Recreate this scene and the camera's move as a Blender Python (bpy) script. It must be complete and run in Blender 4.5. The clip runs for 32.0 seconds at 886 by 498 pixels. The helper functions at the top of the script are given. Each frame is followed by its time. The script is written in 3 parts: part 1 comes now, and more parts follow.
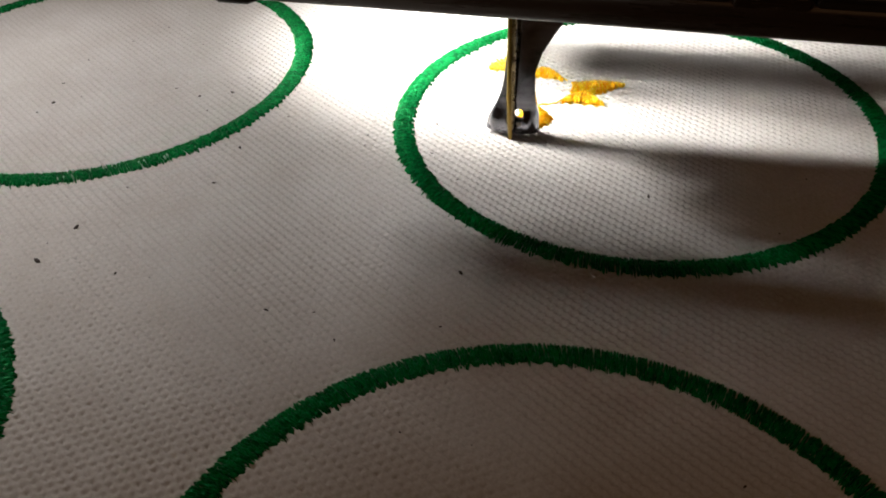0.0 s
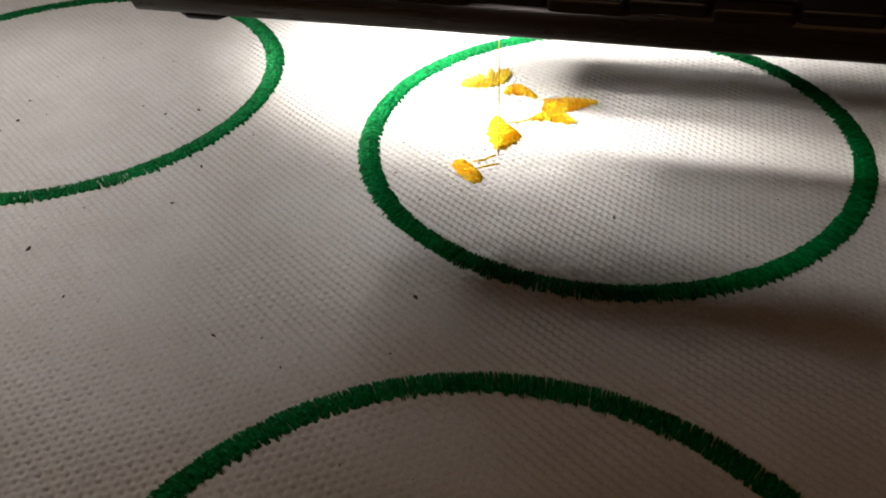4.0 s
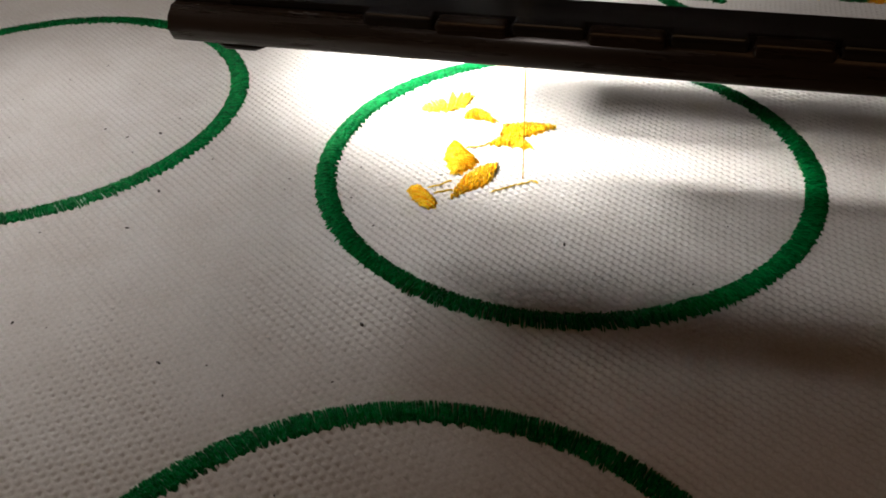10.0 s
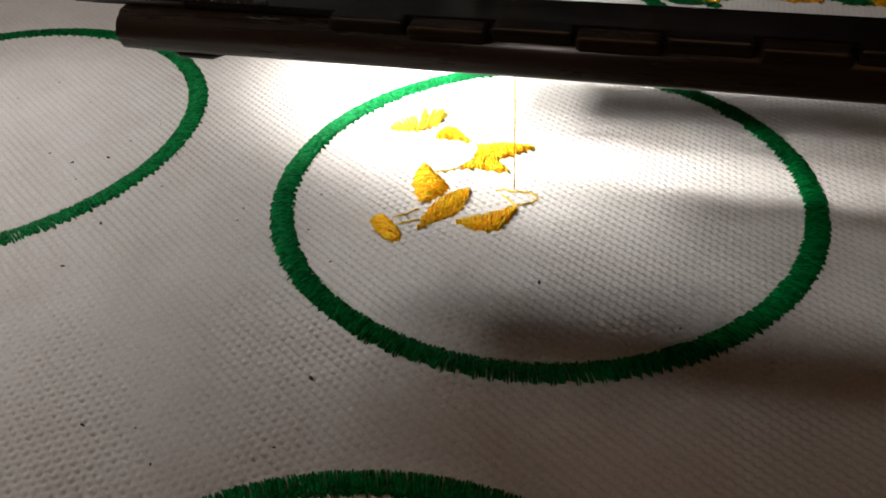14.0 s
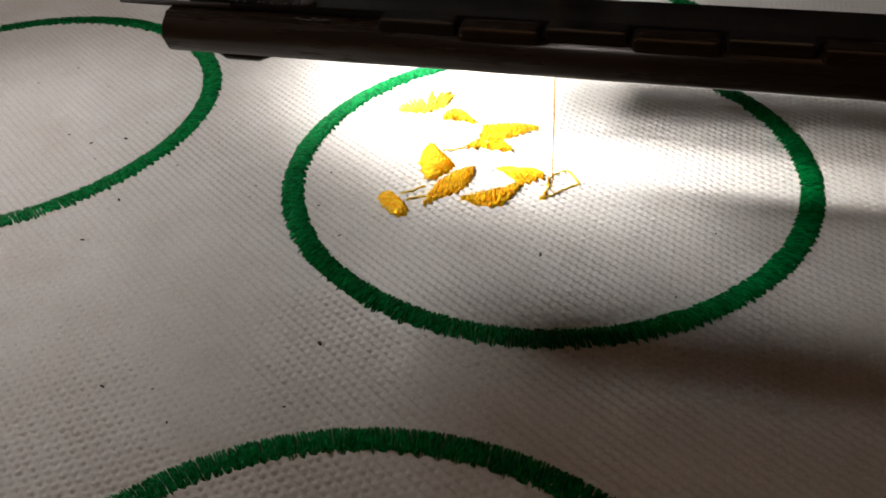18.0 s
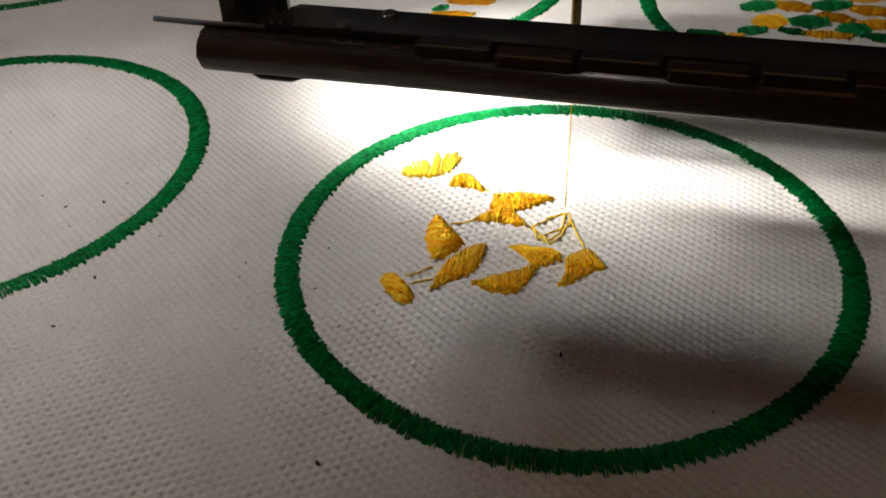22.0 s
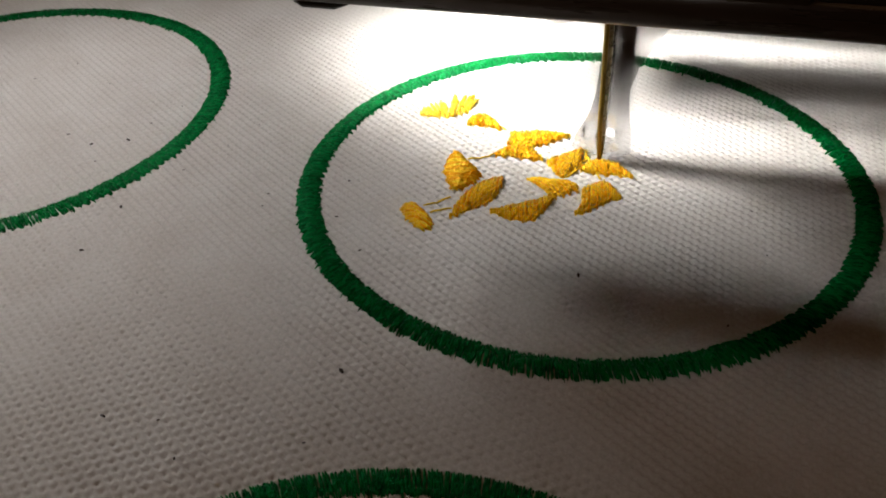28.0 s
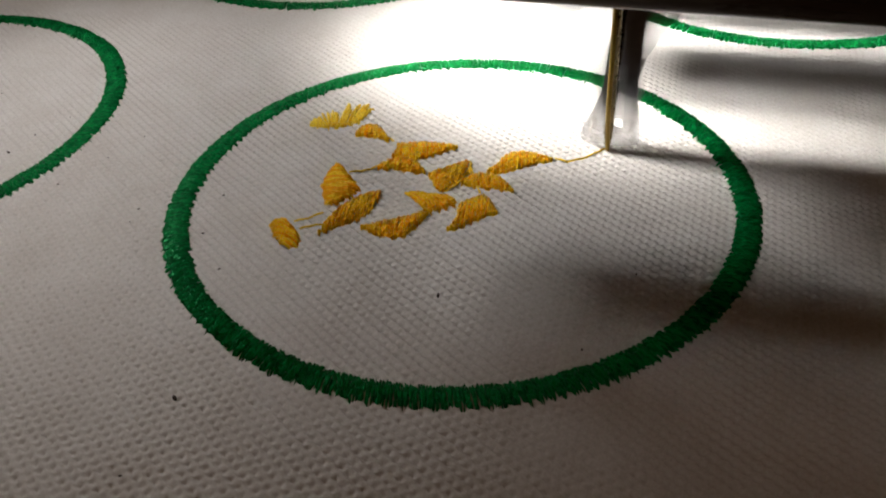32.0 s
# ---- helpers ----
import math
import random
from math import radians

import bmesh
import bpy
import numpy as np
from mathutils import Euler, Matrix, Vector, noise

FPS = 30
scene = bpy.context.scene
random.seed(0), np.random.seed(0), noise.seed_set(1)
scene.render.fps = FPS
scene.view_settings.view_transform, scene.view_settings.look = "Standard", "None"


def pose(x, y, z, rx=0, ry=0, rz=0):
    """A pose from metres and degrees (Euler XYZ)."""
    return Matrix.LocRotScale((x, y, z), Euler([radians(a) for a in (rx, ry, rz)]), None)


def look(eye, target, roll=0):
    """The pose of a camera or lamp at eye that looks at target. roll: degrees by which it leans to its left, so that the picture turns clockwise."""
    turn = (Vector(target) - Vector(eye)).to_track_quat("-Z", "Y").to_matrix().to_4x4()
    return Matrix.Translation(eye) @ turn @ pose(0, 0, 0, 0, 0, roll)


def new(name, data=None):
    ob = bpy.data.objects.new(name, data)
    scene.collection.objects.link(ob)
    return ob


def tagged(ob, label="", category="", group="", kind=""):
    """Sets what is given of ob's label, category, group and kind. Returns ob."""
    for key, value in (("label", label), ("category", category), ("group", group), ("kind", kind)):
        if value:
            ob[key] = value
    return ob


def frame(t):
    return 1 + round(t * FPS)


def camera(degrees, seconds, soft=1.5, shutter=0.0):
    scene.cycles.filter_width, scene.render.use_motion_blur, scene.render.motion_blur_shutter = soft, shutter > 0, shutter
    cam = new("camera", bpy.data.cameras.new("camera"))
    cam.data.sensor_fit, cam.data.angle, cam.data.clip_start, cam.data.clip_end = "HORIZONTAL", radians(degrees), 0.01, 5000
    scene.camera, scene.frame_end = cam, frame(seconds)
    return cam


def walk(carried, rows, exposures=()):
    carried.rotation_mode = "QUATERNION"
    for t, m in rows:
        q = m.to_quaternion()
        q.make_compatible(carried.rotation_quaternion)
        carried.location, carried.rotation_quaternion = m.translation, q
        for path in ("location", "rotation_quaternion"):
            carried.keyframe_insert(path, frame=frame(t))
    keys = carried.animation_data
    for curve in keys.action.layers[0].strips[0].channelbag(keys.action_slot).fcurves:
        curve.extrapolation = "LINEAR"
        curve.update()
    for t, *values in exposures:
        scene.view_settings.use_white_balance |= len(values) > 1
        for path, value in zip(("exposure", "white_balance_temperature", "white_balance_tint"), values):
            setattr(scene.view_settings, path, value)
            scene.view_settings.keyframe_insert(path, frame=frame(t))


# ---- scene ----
MM = 0.001
RING = 40.0          # radius of the satin rings in millimetres


def eye_pose(x, y, z, yaw, pitch, roll):
    """Camera pose from millimetres and degrees."""
    a, b = radians(yaw), radians(pitch)
    eye = Vector((x, y, z)) * MM
    ahead = Vector((-math.sin(a) * math.cos(b), math.cos(a) * math.cos(b), math.sin(b)))
    return look(eye, eye + ahead, roll)


# seconds, x, y, z in mm from the needle hole, yaw, pitch, roll
PATH = [
    (0.0, 22.27, -128.33, 80.56, 15.08, -38.61, -2.19),
    (0.5, 22.44, -127.00, 79.42, 15.29, -38.75, -2.34),
    (1.0, 22.56, -125.35, 79.00, 15.03, -38.54, -2.26),
    (1.5, 24.25, -125.95, 78.34, 15.61, -38.25, -2.61),
    (2.0, 25.97, -126.59, 78.99, 14.85, -37.95, -2.29),
    (2.5, 25.91, -126.21, 78.83, 15.39, -38.03, -2.53),
    (4.5, 25.04, -123.93, 80.26, 16.10, -37.86, -2.68),
    (5.0, 23.59, -125.93, 81.70, 16.00, -38.29, -2.48),
    (5.5, 24.53, -127.50, 81.66, 15.93, -37.67, -2.58),
    (6.0, 25.63, -129.07, 81.42, 16.32, -36.73, -2.90),
    (6.5, 25.13, -129.87, 82.68, 15.69, -36.72, -2.67),
    (7.0, 24.40, -130.13, 82.48, 15.95, -36.71, -2.55),
    (7.5, 23.60, -128.98, 82.68, 16.32, -37.09, -2.85),
    (8.0, 22.63, -127.75, 83.13, 15.87, -37.93, -2.37),
    (8.5, 21.55, -127.34, 83.12, 16.03, -37.56, -2.69),
    (9.0, 21.19, -127.12, 83.28, 16.05, -37.33, -2.68),
    (9.5, 21.26, -125.87, 82.01, 16.31, -37.04, -2.95),
    (10.0, 21.30, -124.14, 81.46, 15.90, -37.21, -2.49),
    (10.5, 20.88, -121.74, 81.28, 16.17, -37.66, -2.69),
    (11.0, 20.61, -119.13, 78.77, 15.69, -37.70, -2.42),
    (11.5, 20.46, -117.26, 78.78, 16.20, -37.95, -2.80),
    (12.0, 20.31, -115.42, 79.90, 15.96, -38.21, -2.32),
    (12.5, 20.02, -114.76, 79.06, 15.73, -38.10, -2.20),
    (13.0, 19.83, -114.34, 78.28, 15.60, -37.75, -2.16),
    (13.5, 20.69, -114.44, 78.79, 16.23, -38.00, -3.02),
    (14.0, 21.82, -114.84, 78.32, 16.38, -37.42, -3.28),
    (14.5, 21.95, -115.79, 78.87, 16.06, -37.62, -3.08),
    (15.0, 22.34, -116.66, 80.96, 16.37, -37.50, -2.92),
    (15.5, 21.77, -116.18, 79.08, 16.20, -37.58, -2.63),
    (17.5, 18.91, -114.68, 79.20, 17.21, -37.75, -3.64),
    (18.0, 18.12, -114.46, 78.27, 17.50, -37.52, -3.93),
    (18.5, 16.39, -114.07, 78.10, 17.24, -37.74, -3.90),
    (19.0, 14.41, -113.55, 77.90, 17.04, -37.24, -3.54),
    (19.5, 16.05, -113.70, 78.52, 16.87, -36.86, -3.25),
    (20.0, 17.64, -113.99, 78.33, 17.00, -37.37, -3.01),
    (20.5, 17.78, -113.68, 83.68, 17.41, -38.23, -3.00),
    (21.0, 14.67, -112.78, 82.64, 16.80, -37.95, -2.59),
    (21.5, 14.12, -114.13, 81.04, 16.30, -37.60, -2.83),
    (22.0, 13.74, -115.17, 80.90, 16.26, -37.60, -2.50),
    (22.5, 12.15, -116.73, 84.92, 15.82, -38.04, -2.09),
    (23.0, 11.03, -118.31, 80.75, 16.34, -37.87, -2.68),
    (23.5, 11.30, -118.39, 79.12, 16.65, -37.59, -3.13),
    (24.0, 11.75, -118.26, 77.78, 16.43, -37.83, -2.70),
    (24.5, 13.15, -117.26, 77.61, 16.54, -37.71, -2.65),
    (25.0, 14.69, -115.95, 76.97, 17.36, -37.71, -2.98),
    (25.5, 12.77, -115.45, 74.33, 17.62, -37.91, -3.20),
    (26.0, 11.55, -114.84, 73.53, 17.84, -37.60, -3.39),
    (26.5, 11.12, -115.86, 73.25, 17.26, -37.98, -2.93),
    (28.5, 10.82, -120.16, 75.08, 16.88, -37.66, -2.73),
    (29.0, 10.82, -121.15, 74.84, 16.95, -37.95, -2.97),
    (29.5, 12.17, -120.47, 74.03, 17.43, -37.55, -3.34),
    (30.0, 13.36, -119.65, 75.46, 17.51, -37.99, -3.36),
    (30.5, 12.90, -120.00, 75.35, 17.41, -37.84, -3.08),
    (31.0, 12.40, -120.62, 75.46, 17.33, -37.48, -3.07),
    (31.5, 11.53, -120.09, 76.25, 17.44, -37.76, -3.18),
    (32.0, 10.78, -119.10, 73.74, 17.52, -37.89, -3.19),
]
cam = camera(51.87, 32.0, soft=1.8, shutter=0.9)
walk(cam, [(t, eye_pose(*r)) for t, *r in PATH], [(0.0, 0.0), (10.0, 0.0), (22.0, -0.12), (32.0, -0.2)])

# ---------------------------------------------------------------- light
world = bpy.data.worlds.new("room_light")
world.use_nodes = True
scene.world = world
world.node_tree.nodes["Background"].inputs[0].default_value = (1.0, 0.78, 0.58, 1)
world.node_tree.nodes["Background"].inputs[1].default_value = 0.08
scene.view_settings.exposure = 0.0


def spot(name, eye, target, watts, cone, blend, size, colour):
    data = bpy.data.lights.new(name, "SPOT")
    data.energy, data.spot_size, data.spot_blend = watts, radians(cone), blend
    data.shadow_soft_size, data.color = size * MM, colour
    ob = new(name, data)
    ob.matrix_world = look(Vector(eye) * MM, Vector(target) * MM)
    return ob


# the machine's white LED strip beside the needle head: a hot beam and its spill
for led_x in (-168, -143, -118):
    for led_y, watts in ((8, 0.65), (26, 2.7)):
        spot("led_lamp", (led_x, led_y, 128), (1, 36, 0), watts, 29.5, 1.0, 7.0, (1.0, 0.985, 0.965))
# wide fill spots stand in for spill over the left and back left
spot("spill_fill", (-140, -6, 128), (-82, -23, 0), 0.57, 62, 1.0, 8.0, (0.985, 0.985, 1.0))
spot("spill_fill", (-140, 20, 128), (-112, 62, 0), 0.20, 58, 1.0, 8.0, (0.985, 0.985, 1.0))
# unseen spots added to brighten the cloth right of the needle
spot("front_fill", (-128, -6, 128), (29, -11, 0), 0.53, 30, 1.0, 8.0, (0.985, 0.985, 1.0))
spot("front_fill", (-112, -48, 128), (30, -20, 0), 0.12, 32, 1.0, 8.0, (0.985, 0.985, 1.0))
# unseen spot added to brighten the cloth behind the bar
spot("back_fill", (-120, 112, 128), (24, 76, 0), 0.66, 74, 1.0, 8.0, (0.985, 0.985, 1.0))
# unseen area lamp added overhead for the room's weak warm light
room_fill_data = bpy.data.lights.new("room_fill", "AREA")
room_fill_data.energy, room_fill_data.size, room_fill_data.color = 0.51, 0.7, (1.0, 0.57, 0.28)
new("room_fill", room_fill_data).matrix_world = look((-0.15, 0.0, 0.89), (-0.15, 0.0, 0))


# ---------------------------------------------------------------- materials
def material(name, rough=0.6, metal=0.0, colour=(0.5, 0.5, 0.5)):
    mat = bpy.data.materials.new(name)
    mat.use_nodes = True
    nt = mat.node_tree
    b = nt.nodes["Principled BSDF"]
    b.inputs["Base Color"].default_value = (*colour, 1)
    b.inputs["Roughness"].default_value = rough
    b.inputs["Metallic"].default_value = metal
    return mat, nt, b


def node(nt, kind, **sets):
    n = nt.nodes.new(kind)
    for k, v in sets.items():
        if k in n.inputs:
            n.inputs[k].default_value = v
    return n


def noise_tex(nt, scale, detail=4.0, rough=0.6, stretch=None):
    n = node(nt, "ShaderNodeTexNoise", Scale=scale, Detail=detail, Roughness=rough)
    co = nt.nodes.new("ShaderNodeTexCoord")
    if stretch:
        mp = nt.nodes.new("ShaderNodeMapping")
        mp.inputs["Scale"].default_value = stretch
        nt.links.new(co.outputs["Object"], mp.inputs[0])
        nt.links.new(mp.outputs[0], n.inputs["Vector"])
    else:
        nt.links.new(co.outputs["Object"], n.inputs["Vector"])
    return n


def ramp(nt, src, *stops):
    r = nt.nodes.new("ShaderNodeValToRGB")
    e = r.color_ramp.elements
    while len(e) < len(stops):
        e.new(0.5)
    for k, (p, c) in zip(e, stops):
        k.position, k.color = p, (*c, 1)
    nt.links.new(src, r.inputs[0])
    return r


def mix_colour(nt, kind, fac, a, b):
    m = nt.nodes.new("ShaderNodeMix")
    m.data_type, m.blend_type = "RGBA", kind
    m.inputs[0].default_value = fac
    nt.links.new(a, m.inputs[6])
    nt.links.new(b, m.inputs[7])
    return m.outputs[2]


def relief(nt, b, src, strength, distance):
    n = nt.nodes.new("ShaderNodeBump")
    n.inputs["Strength"].default_value = strength
    n.inputs["Distance"].default_value = distance
    nt.links.new(src, n.inputs["Height"])
    nt.links.new(n.outputs[0], b.inputs["Normal"])


def canvas_material():
    mat, nt, b = material("canvas", 0.9)
    fibre = noise_tex(nt, 2600, 3, 0.65)
    slub = noise_tex(nt, 90, 4, 0.6)
    blot = noise_tex(nt, 14, 3, 0.5)
    base = ramp(nt, fibre.outputs[0], (0.25, (0.60, 0.56, 0.51)), (0.75, (0.76, 0.735, 0.70)))
    tone = ramp(nt, slub.outputs[0], (0.3, (0.90, 0.88, 0.86)), (0.7, (1.0, 1.0, 1.0)))
    wide = ramp(nt, blot.outputs[0], (0.3, (0.95, 0.94, 0.93)), (0.7, (1.0, 1.0, 1.0)))
    c = mix_colour(nt, "MULTIPLY", 1.0, base.outputs[0], tone.outputs[0])
    c = mix_colour(nt, "MULTIPLY", 1.0, c, wide.outputs[0])
    nt.links.new(c, b.inputs["Base Color"])
    b.inputs["Sheen Weight"].default_value = 0.15
    relief(nt, b, fibre.outputs[0], 0.5, 0.0001)
    return mat


def thread_material(name, dark, light, rough=0.38, gloss=0.35, grain=0.5, silk=0.15):
    mat, nt, b = material(name, rough)
    geo = nt.nodes.new("ShaderNodeNewGeometry")
    r = ramp(nt, geo.outputs["Random Per Island"], (0.0, dark), (1.0, light))
    fibre = noise_tex(nt, 4200, 2, 0.6)
    tone = ramp(nt, fibre.outputs[0], (0.3, (0.7, 0.7, 0.7)), (0.7, (1.0, 1.0, 1.0)))
    c = mix_colour(nt, "MULTIPLY", 0.8, r.outputs[0], tone.outputs[0])
    nt.links.new(c, b.inputs["Base Color"])
    b.inputs["Specular IOR Level"].default_value = gloss
    b.inputs["Metallic"].default_value = silk
    b.inputs["Specular Tint"].default_value = (*light, 1)      # dyed filament: its gloss keeps the colour
    relief(nt, b, noise_tex(nt, 2000, 1, 0.5).outputs[0], grain, 0.0007)
    return mat


def hard_material(name, colour, rough, metal, scratch=0.1, grain=500):
    mat, nt, b = material(name, rough, metal, colour)
    n = noise_tex(nt, grain, 5, 0.65, (0.08, 1.0, 1.0))
    r = ramp(nt, n.outputs[0], (0.3, tuple(0.75 * v for v in colour)), (0.75, tuple(min(1, 1.25 * v) for v in colour)))
    nt.links.new(r.outputs[0], b.inputs["Base Color"])
    q = ramp(nt, n.outputs[0], (0.3, (max(0.02, rough - scratch),) * 3), (0.8, (rough + scratch,) * 3))
    nt.links.new(q.outputs[0], b.inputs["Roughness"])
    relief(nt, b, n.outputs[0], 0.15, 0.00005)
    return mat


CANVAS = canvas_material()
GREEN = thread_material("green_thread", (0.0, 0.08, 0.018), (0.002, 0.27, 0.06), 0.32, 0.5, 0.5, 0.22)
GOLD = thread_material("gold_thread", (1.0, 0.36, 0.0), (1.0, 0.68, 0.03), 0.28, 1.0, 0.7, 0.3)
# same gold thread painted paler, for thin runs and the strongly lit fan
PALE_GOLD = thread_material("pale_gold_thread", (0.95, 0.58, 0.02), (1.0, 0.78, 0.08), 0.35, 0.6, 0.5, 0.15)
WHITE = thread_material("white_thread", (0.7, 0.7, 0.68), (0.85, 0.85, 0.84), 0.4, 0.4, 0.3, 0.0)
SPECK = material("dark_husk", 0.9, 0, (0.05, 0.038, 0.03))[0]
NEEDLE_THREAD = thread_material("dull_gold_thread", (0.30, 0.19, 0.04), (0.42, 0.28, 0.07), 0.5, 0.3, 0.15, 0.1)
BLACK = hard_material("black_anodised_metal", (0.02, 0.018, 0.018), 0.22, 0.0, 0.08)
BROWN = hard_material("dark_bronze_metal", (0.046, 0.028, 0.018), 0.3, 0.35, 0.1)
DARK_STEEL = hard_material("dark_steel", (0.11, 0.105, 0.10), 0.42, 0.7, 0.08, 700)
STEEL = hard_material("bright_steel", (0.22, 0.22, 0.245), 0.2, 1.0, 0.06, 900)
DULL = hard_material("dull_steel", (0.30, 0.30, 0.31), 0.34, 1.0, 0.08, 900)
NEEDLE = hard_material("bronzed_needle_steel", (0.22, 0.17, 0.09), 0.3, 1.0, 0.08, 900)
HEAD = hard_material("grey_painted_casting", (0.16, 0.16, 0.17), 0.5, 0.0, 0.08)
PLASTER = hard_material("pale_plaster", (0.55, 0.52, 0.48), 0.9, 0.0, 0.03, 20)
WOOD = hard_material("table_laminate", (0.30, 0.26, 0.22), 0.5, 0.0, 0.1, 30)


# ---------------------------------------------------------------- mesh helpers
def mesh_of(name, verts, faces, mat, smooth=True):
    me = bpy.data.meshes.new(name)
    me.from_pydata([tuple(MM * k for k in v) for v in verts], [], faces)
    me.materials.append(mat)
    if smooth:
        me.shade_smooth()
    me.update()
    return me


def part_of(name, me, parent=None, label=""):
    ob = new(name, me)
    if parent:
        ob.parent = parent
    if label:
        ob["label"] = label
    return ob


def part(name, bm, mat, parent, label="", smooth=False):
    me = bpy.data.meshes.new(name)
    for v in bm.verts:
        v.co *= MM
    bmesh.ops.recalc_face_normals(bm, faces=bm.faces)
    bm.to_mesh(me)
    bm.free()
    me.materials.append(mat)
    if smooth:
        me.shade_smooth()
    return part_of(name, me, parent, label)


def boxed(x0, x1, y0, y1, z0, z1, bevel=0.3, seg=2):
    bm = bmesh.new()
    bmesh.ops.create_cube(bm, size=1, matrix=Matrix.LocRotScale(((x0 + x1) / 2, (y0 + y1) / 2, (z0 + z1) / 2), None, (x1 - x0, y1 - y0, z1 - z0)))
    if bevel:
        bmesh.ops.bevel(bm, geom=bm.edges[:], offset=bevel, segments=seg, affect="EDGES", profile=0.5)
    return bm


def prism(outline, x0, x1, bevel=0.0):
    """A profile in y, z drawn out along x."""
    bm = bmesh.new()
    a = [bm.verts.new((x0, y, z)) for y, z in outline]
    b = [bm.verts.new((x1, y, z)) for y, z in outline]
    n = len(a)
    for i in range(n):
        bm.faces.new((a[i], a[(i + 1) % n], b[(i + 1) % n], b[i]))
    ends = [bm.faces.new(a[::-1]), bm.faces.new(b)]
    if bevel:
        bmesh.ops.bevel(bm, geom=[e for f in ends for e in f.edges], offset=bevel, segments=2, affect="EDGES")
    return bm


def tube(points, radii, sides=12, cap=True):
    """A round bar through the points."""
    bm = bmesh.new()
    rings = []
    pts = [Vector(p) for p in points]
    for i, p in enumerate(pts):
        d = (pts[min(i + 1, len(pts) - 1)] - pts[max(i - 1, 0)]).normalized()
        u = d.cross(Vector((0, 1, 0.01))).normalized()
        w = d.cross(u)
        r = radii[i] if isinstance(radii, (list, tuple)) else radii
        rings.append([bm.verts.new(p + (u * math.cos(k * 2 * math.pi / sides) + w * math.sin(k * 2 * math.pi / sides)) * r) for k in range(sides)])
    for a, b in zip(rings, rings[1:]):
        for k in range(sides):
            bm.faces.new((a[k], a[(k + 1) % sides], b[(k + 1) % sides], b[k]))
    if cap:
        bm.faces.new(rings[0][::-1])
        bm.faces.new(rings[-1])
    return bm


def strands(rows, width, height, segments=6, rise=0.12, uneven=0.22, cut=0.0, dome=0.6, dimple=0.22):
    """Satin threads: each row (ax, ay, bx, by) is one stitch from hole to hole, arched over the cloth; with cut, split into short stitches."""
    verts, faces = [], []
    section = ((-0.52, -0.30), (-0.40, -0.04), (0.0, rise), (0.40, -0.04), (0.52, -0.30))
    for ax, ay, bx, by in rows:
        dx, dy = bx - ax, by - ay
        ln = math.hypot(dx, dy) or 1e-6
        nx, ny = -dy / ln, dx / ln
        top = height * random.uniform(1 - uneven, 1 + uneven * 0.8)
        marks = [0.0]
        if cut:
            s = random.uniform(0.3, 1.0) * cut / ln
            while s < 1 - 0.4 * cut / ln:
                marks.append(s)
                s += random.uniform(0.75, 1.2) * cut / ln
        marks.append(1.0)
        for s0, s1 in zip(marks, marks[1:]):
            w = width * random.uniform(0.85, 1.15)
            skew = random.uniform(-0.12, 0.12) * (1 if cut else 0)
            lift = random.uniform(-0.42, 0.45) * dimple if cut else 0.0
            n = max(3, round(segments * (s1 - s0))) if cut else segments
            base = len(verts)
            for i in range(n + 1):
                q = i / n
                s = s0 + (s1 - s0) * q
                arch = max(0.0, math.sin(math.pi * s)) ** dome
                z = -0.05 + (top + 0.05) * arch
                tw = w * (0.6 + 0.4 * arch)
                if cut:
                    hump = math.sin(math.pi * q) ** 0.6
                    z += lift - dimple * (1 - hump)
                    tw *= 0.7 + 0.3 * hump
                x, y = ax + dx * s + nx * skew * (q - 0.5), ay + dy * s + ny * skew * (q - 0.5)
                for o, dz in section:
                    verts.append((x + nx * o * tw, y + ny * o * tw, z + dz))
            for i in range(n):
                for k in range(4):
                    a = base + i * 5 + k
                    faces.append((a, a + 1, a + 6, a + 5))
    return verts, faces


# ---------------------------------------------------------------- the room that closes the place
def room():
    for name, box, mat, label in (
            ("floor", (-700, 700, -700, 700, -32, -12), WOOD, "plain worktable surface under the machine bed"),
            ("ceiling", (-700, 700, -700, 700, 900, 920), PLASTER, "plain pale ceiling"),
            ("wall_north", (-700, 700, 700, 720, -12, 900), PLASTER, "plain pale wall"),
            ("wall_south", (-700, 700, -720, -700, -12, 900), PLASTER, "plain pale wall"),
            ("wall_east", (700, 720, -700, 700, -12, 900), PLASTER, "plain pale wall"),
            ("wall_west", (-720, -700, -700, 700, -12, 900), PLASTER, "plain pale wall")):
        tagged(part(name, boxed(*box, bevel=0), mat, None), label, "room", kind="structure")


# ---------------------------------------------------------------- the cloth
P, Q = 1.04, 0.72     # pitch of the warp columns and of the weft rows
WEAVE_X, WEAVE_Y = (-150, 84), (-144, 190)      # woven field, in threads


